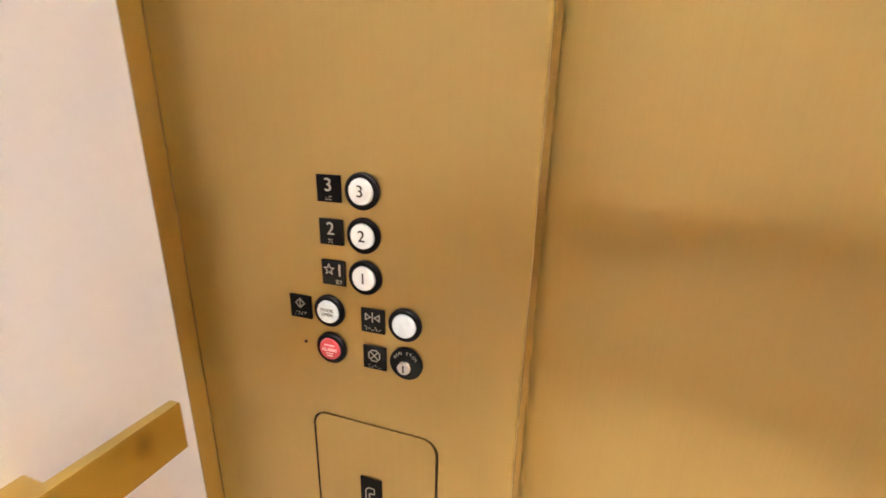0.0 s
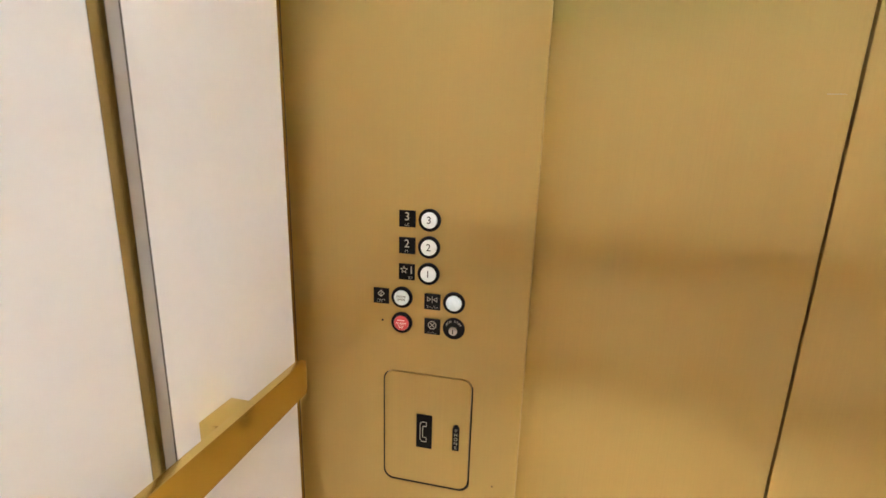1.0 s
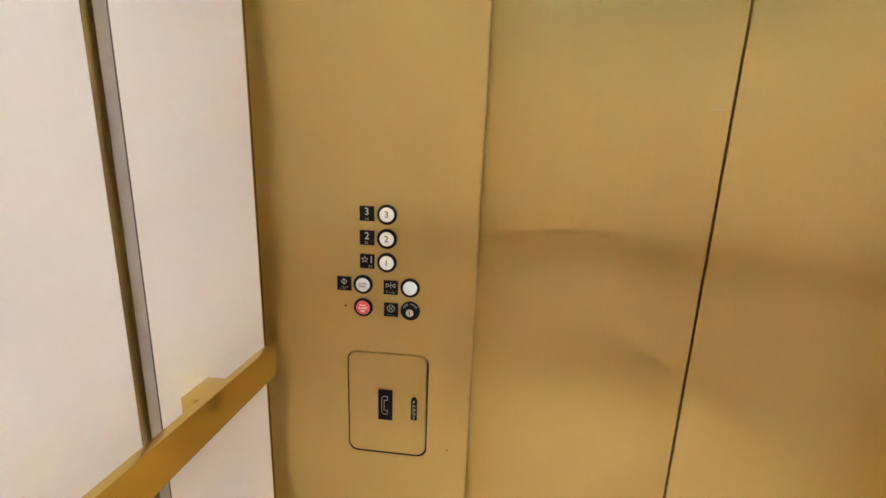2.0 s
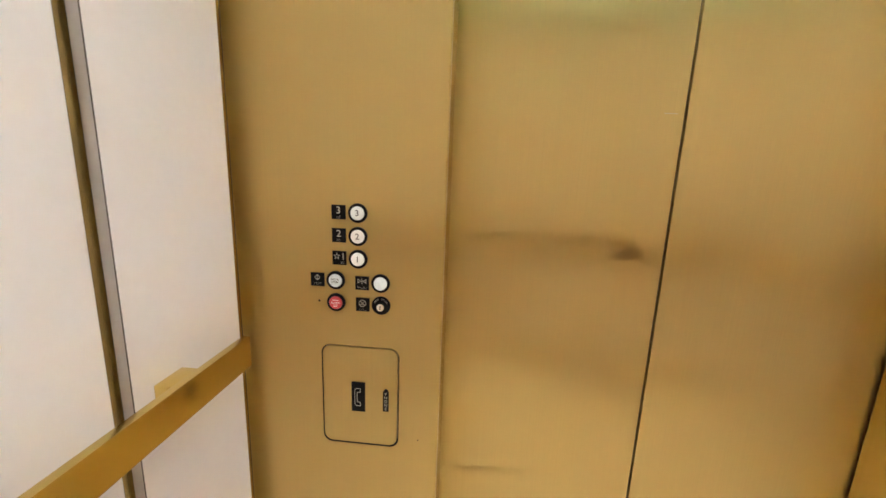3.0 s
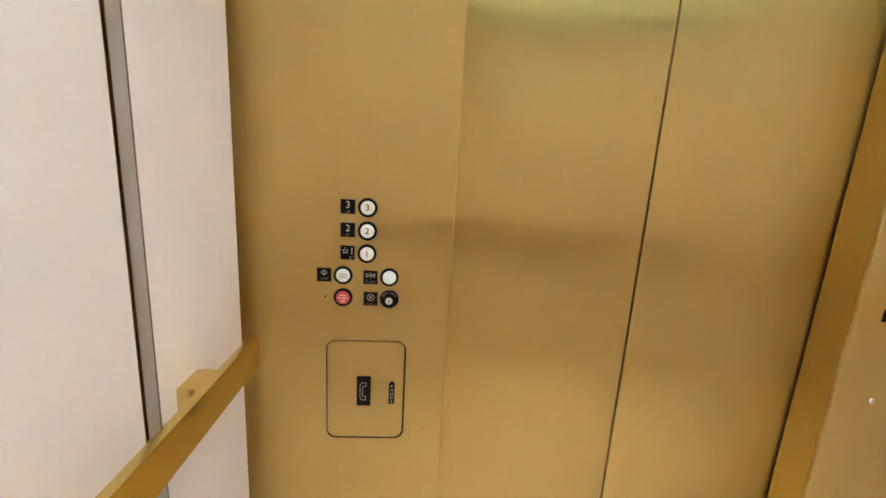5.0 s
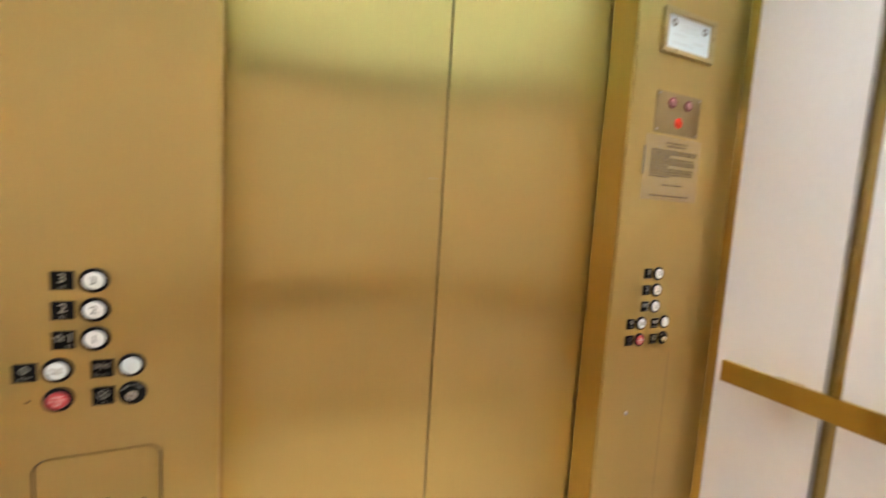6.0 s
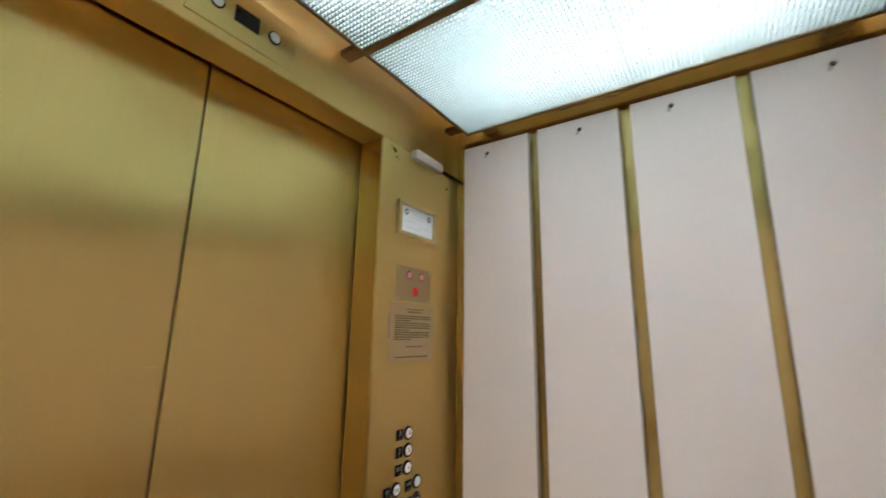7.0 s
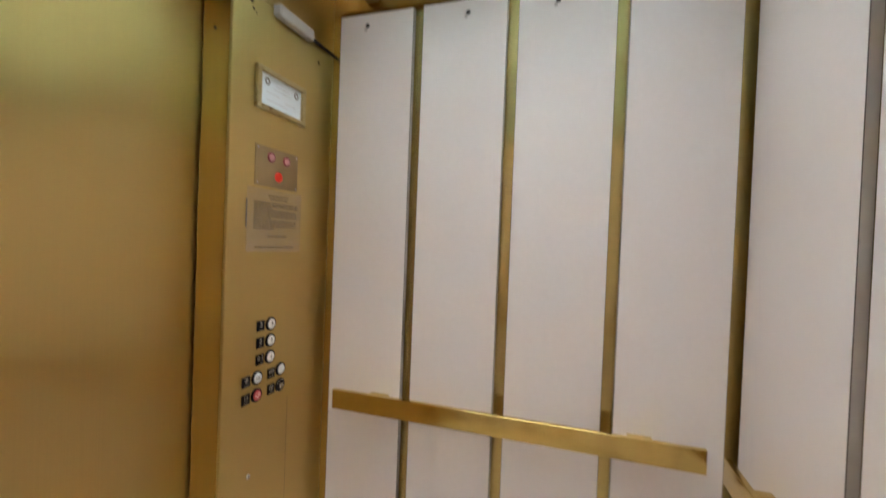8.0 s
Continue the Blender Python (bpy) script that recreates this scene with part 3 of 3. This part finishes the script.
        if ch != " ":
            lettering("switch_word", ch, 0.0056, (0.0505 + 0.0152 * math.cos(a), -0.0037, za - 0.001 + 0.0152 * math.sin(a)), silver_print, key, raise_by=0.0002, turn=(90, 0, 0))
    made.append(key)
    for ob in made:
        ob.location.z -= 1.08
    return cop


operating_panel(0.2737, "round white floor buttons and black plates on brass", False)
operating_panel(1.6180, "round white floor buttons and black plates on brass", True)

# phone cabinet door, flush in the left return
phone = thing("phone_cabinet_door", "flush brass telephone cabinet door with rounded corners", "cabinet door", at=(0.275, 0, PHONE[2]))
bm = slab(rounded(*PHONE, 0.0205), 0.0004, 0.010, bevel=0.0008)
bm.transform(Matrix.Translation((-0.275, 0, -PHONE[2])))
part("door", bm, brass_x, phone, smooth=False)
bm = bmesh.new()
rim = rounded(PHONE[0] - 0.0021, PHONE[1] + 0.0039, PHONE[2] - 0.0033, PHONE[3] + 0.0025, 0.0215)
bm = slab(rim, 0.0102, 0.0118)
bm.transform(Matrix.Translation((-0.275, 0, -PHONE[2])))
# black backing deepens the shade in the gap round the door
part("recess", bm, black_gap, phone, smooth=False)
sign = part("phone_sign", box(-0.0195, 0.0125, -0.002, 0.0004, 0.084, 0.158, bevel=0.0006), black_plate, phone, "black plate with a handset outline")
HX, HZ = -0.0045, 0.121
handset = [(HX + 0.006, HZ + 0.022), (HX - 0.003, HZ + 0.022), (HX - 0.007, HZ + 0.017), (HX - 0.007, HZ - 0.017), (HX - 0.003, HZ - 0.022), (HX + 0.006, HZ - 0.022), (HX + 0.006, HZ - 0.013), (HX - 0.0015, HZ - 0.012), (HX - 0.0015, HZ + 0.012), (HX + 0.006, HZ + 0.013)]
line_part("handset_symbol", sign, loop(handset), width=0.001, y=-0.0026)
name_strip = part("phone_label", slab([(x - 0.0035, z) for x, z in ((0.058, 0.090), (0.0715, 0.090), (0.0715, 0.139), (0.0675, 0.146), (0.062, 0.146), (0.058, 0.139))], -0.0022, 0.0004, bevel=0.0004), black_plate, phone, "upright black label")
for k, ch in enumerate("PHONE"):
    lettering("letter", ch, 0.0098, (0.0613, -0.0024, 0.1345 - 0.0095 * k), silver_print, name_strip, raise_by=0.0002)

# ---- right return: certificate, fire service panel, notice ----
cert = thing("certificate_frame", "brass-framed white certificate screwed to brass wall", "picture frame", at=(1.636, 0, 1.801))
back = Matrix.Translation((-1.636, 0, -1.801))
CX0, CX1, CZ0, CZ1 = 1.524, 1.738, 1.8035, 1.9225
for a, b, c, d in ((CX0, CX1, CZ0, CZ0 + 0.014), (CX0, CX1, CZ1 - 0.014, CZ1), (CX0, CX0 + 0.016, CZ0 + 0.014, CZ1 - 0.014), (CX1 - 0.016, CX1, CZ0 + 0.014, CZ1 - 0.014)):
    bm = box(a, b, -0.013, 0.0, c, d, bevel=0.0025, segments=3)
    bm.transform(back)
    part("frame_bar", bm, cert_bronze, cert)
bm = box(CX0 + 0.015, CX1 - 0.015, -0.004, -0.001, CZ0 + 0.013, CZ1 - 0.013)
bm.transform(back)
sheet = part("paper", bm, paper, cert, "white certificate", smooth=False)
for dx, dz, r in ((-0.066, 0.088, 0.0105), (0.062, 0.088, 0.0105)):
    part("seal", turned([(r, 0.0041), (r, 0.0044), (r * 0.72, 0.0045)], (dx, 0, dz), 20), grey_print, sheet, "grey printed seal")
    part("seal_centre", turned([(r * 0.45, 0.0046), (r * 0.4, 0.0048)], (dx, 0, dz), 16), paper, sheet)
pale_text = plain("pale_grey_print", (0.66, 0.67, 0.68), 0.6)
bars([(-0.03, 0.03, 0.085), (-0.04, 0.04, 0.074), (-0.07, -0.015, 0.058), (0.01, 0.06, 0.048), (-0.07, 0.02, 0.036)], -0.0041, 0.0026, pale_text, "print", sheet)

fire = thing("fire_service_panel", "bronze plate with two pale lamps and a red button", "control panel", at=(1.626, 0, 1.588))
part("plate", box(-0.092, 0.092, -0.003, 0.0, 0.0, 0.115, bevel=0.0006), bronze_plate, fire)
for dx, dz, m, lab in ((-0.030, 0.087, pink_cap, "pale pink lens"), (0.037, 0.087, pink_cap, "pale pink lens"), (0.003, 0.0335, red_lens, "bright red button")):
    col = part("lamp", turned([(0.0155, 0.003), (0.0155, 0.0055), (0.0135, 0.007), (0.0125, 0.005)], (dx, 0, dz), 28), lamp_ring if m is pink_cap else red_lens, fire, lab)
    part("lens", turned([(0.0102, 0.005), (0.0096, 0.0085), (0.0065, 0.0103), (0.002, 0.0110)], (dx, 0, dz), 28), m, col)
for dx in (-0.084, 0.084):
    for dz in (0.008, 0.107):
        part("screw", turned([(0.003, 0.003), (0.0028, 0.0042), (0.001, 0.0046)], (dx, 0, dz), 12), steel, fire)

notice = thing("notice_sheet", "clear acrylic notice with dark lines of print", "notice", at=(1.625, 0, 1.3965))
part("sheet", box(-0.117, 0.117, -0.0030, -0.0010, 0.0, 0.184, bevel=0.0005), clear_acrylic, notice, smooth=False)
part("edge", box(-0.1185, -0.1165, -0.0034, 0.0, 0.070, 0.150), grey_print, notice, "dark worn sheet edge", smooth=False)
rng = random.Random(4)
rows = []


def words(x0, x1, z):
    x = x0
    while x < x1:
        end = min(x + 0.008 + 0.022 * rng.random(), x1)
        rows.append((x, end, z))
        x = end + 0.0035


words(-0.036, 0.052, 0.166)
words(-0.028, 0.046, 0.157)
for k in range(11):
    short = k in (2, 6, 10)
    words(-0.092, 0.100 - (0.09 + 0.05 * rng.random() if short else 0.012 * rng.random()), 0.143 - 0.0074 * k)
words(-0.034, 0.052, 0.046)
words(-0.085, 0.085, 0.014)
bars(rows, -0.0031, 0.0030, dark_print, "print", notice)

part("pin_hole", turned([(0.0016, 0.0), (0.0016, 0.0005), (0.0008, 0.0005)], (0.413, 0, 0.6525), 10), black_gap, wall_front_left, "tiny dark hole")

lock = thing("cabinet_lock", "small steel lock in the brass return", "lock", at=(1.543, 0, 0.754))
part("barrel", turned([(0.0075, 0.0), (0.0075, 0.004), (0.006, 0.006), (0.002, 0.0063)], (0, 0, 0), 20), steel, lock)
part("keyway", box(-0.001, 0.001, -0.0068, -0.006, -0.004, 0.004), black_gap, lock, smooth=False)

# worn holes and stains near the top of the return
for x, z, r in ((1.505, 2.086, 0.0062), (1.513, 2.067, 0.0038), (1.4965, 2.091, 0.005), (1.524, 2.060, 0.0022), (1.486, 2.095, 0.0022), (1.816, 2.046, 0.005)):
    part("worn_hole", turned([(r * 1.2, 0.0), (r * 1.1, 0.0005), (r * 0.5, 0.0006)], (x, 0, z), 12), stain_brown, wall_front_right, "brown worn hole")

part("service_door_seam", box(1.7065, 1.7073, -0.0003, 0.0005, 0.40, 0.93), edge_line, wall_front_right, "thin seam of a service door", smooth=False)
part("jamb_screw", turned([(0.004, 0.0), (0.0035, -0.0012), (0.001, -0.0016)], (JAMB_R - 0.0005, 0.057, 1.985), 12, "x"), edge_line, wall_front_right, "small dark screw in the jamb")
part("scratch", box(0.900, 0.927, DOOR_Y - 0.0003, DOOR_Y + 0.0005, 1.4067, 1.4075), silver_print, door_1, "pale scratch", smooth=False)

sensor = thing("door_closer_box", "grey plastic box fixed at the transom edge", "sensor box", at=(1.675, 0, 2.086))
part("body", box(-0.082, 0.078, -0.026, 0.0, 0.0, 0.036, bevel=0.006, segments=3), grey_plastic, sensor)
part("end_cover", box(-0.086, -0.081, -0.024, 0.0, 0.003, 0.033, bevel=0.002), grey_plastic, sensor)
# black round bar stands in for the dark seam above the return
part("seam_bar", turned([(0.006, 0.078), (0.006, 0.228)], (0, -0.007, 0.018), 10, "x"), black_plastic, sensor, "black bar in place of a dark seam")

# ---- position indicator on the transom ----
ind = thing("position_indicator", "brass indicator plate with dark display and round lanterns", "floor indicator", at=(0.962, 0.001, 2.198))
part("plate", box(-0.132, 0.132, -0.003, 0.0, -0.061, 0.061, bevel=0.0008), brass_x, ind)
part("display", box(-0.030, 0.030, -0.005, -0.002, -0.020, 0.022, bevel=0.0008), dark_screen, ind, "dark display window")
for dx in (-0.071, 0.071):
    lantern = part("lantern", turned([(0.0165, 0.003), (0.0165, 0.006), (0.0145, 0.0075), (0.0135, 0.005)], (dx, 0, -0.001)), black_plastic, ind, "round lantern with a black collar")
    part("lens", turned([(0.0134, 0.005), (0.0128, 0.008), (0.006, 0.0088)], (dx, 0, -0.001)), cool_cap, lantern)
part("pin", turned([(0.003, 0.003), (0.002, 0.004)], (0.100, 0, -0.006), 10), pink_cap, ind)
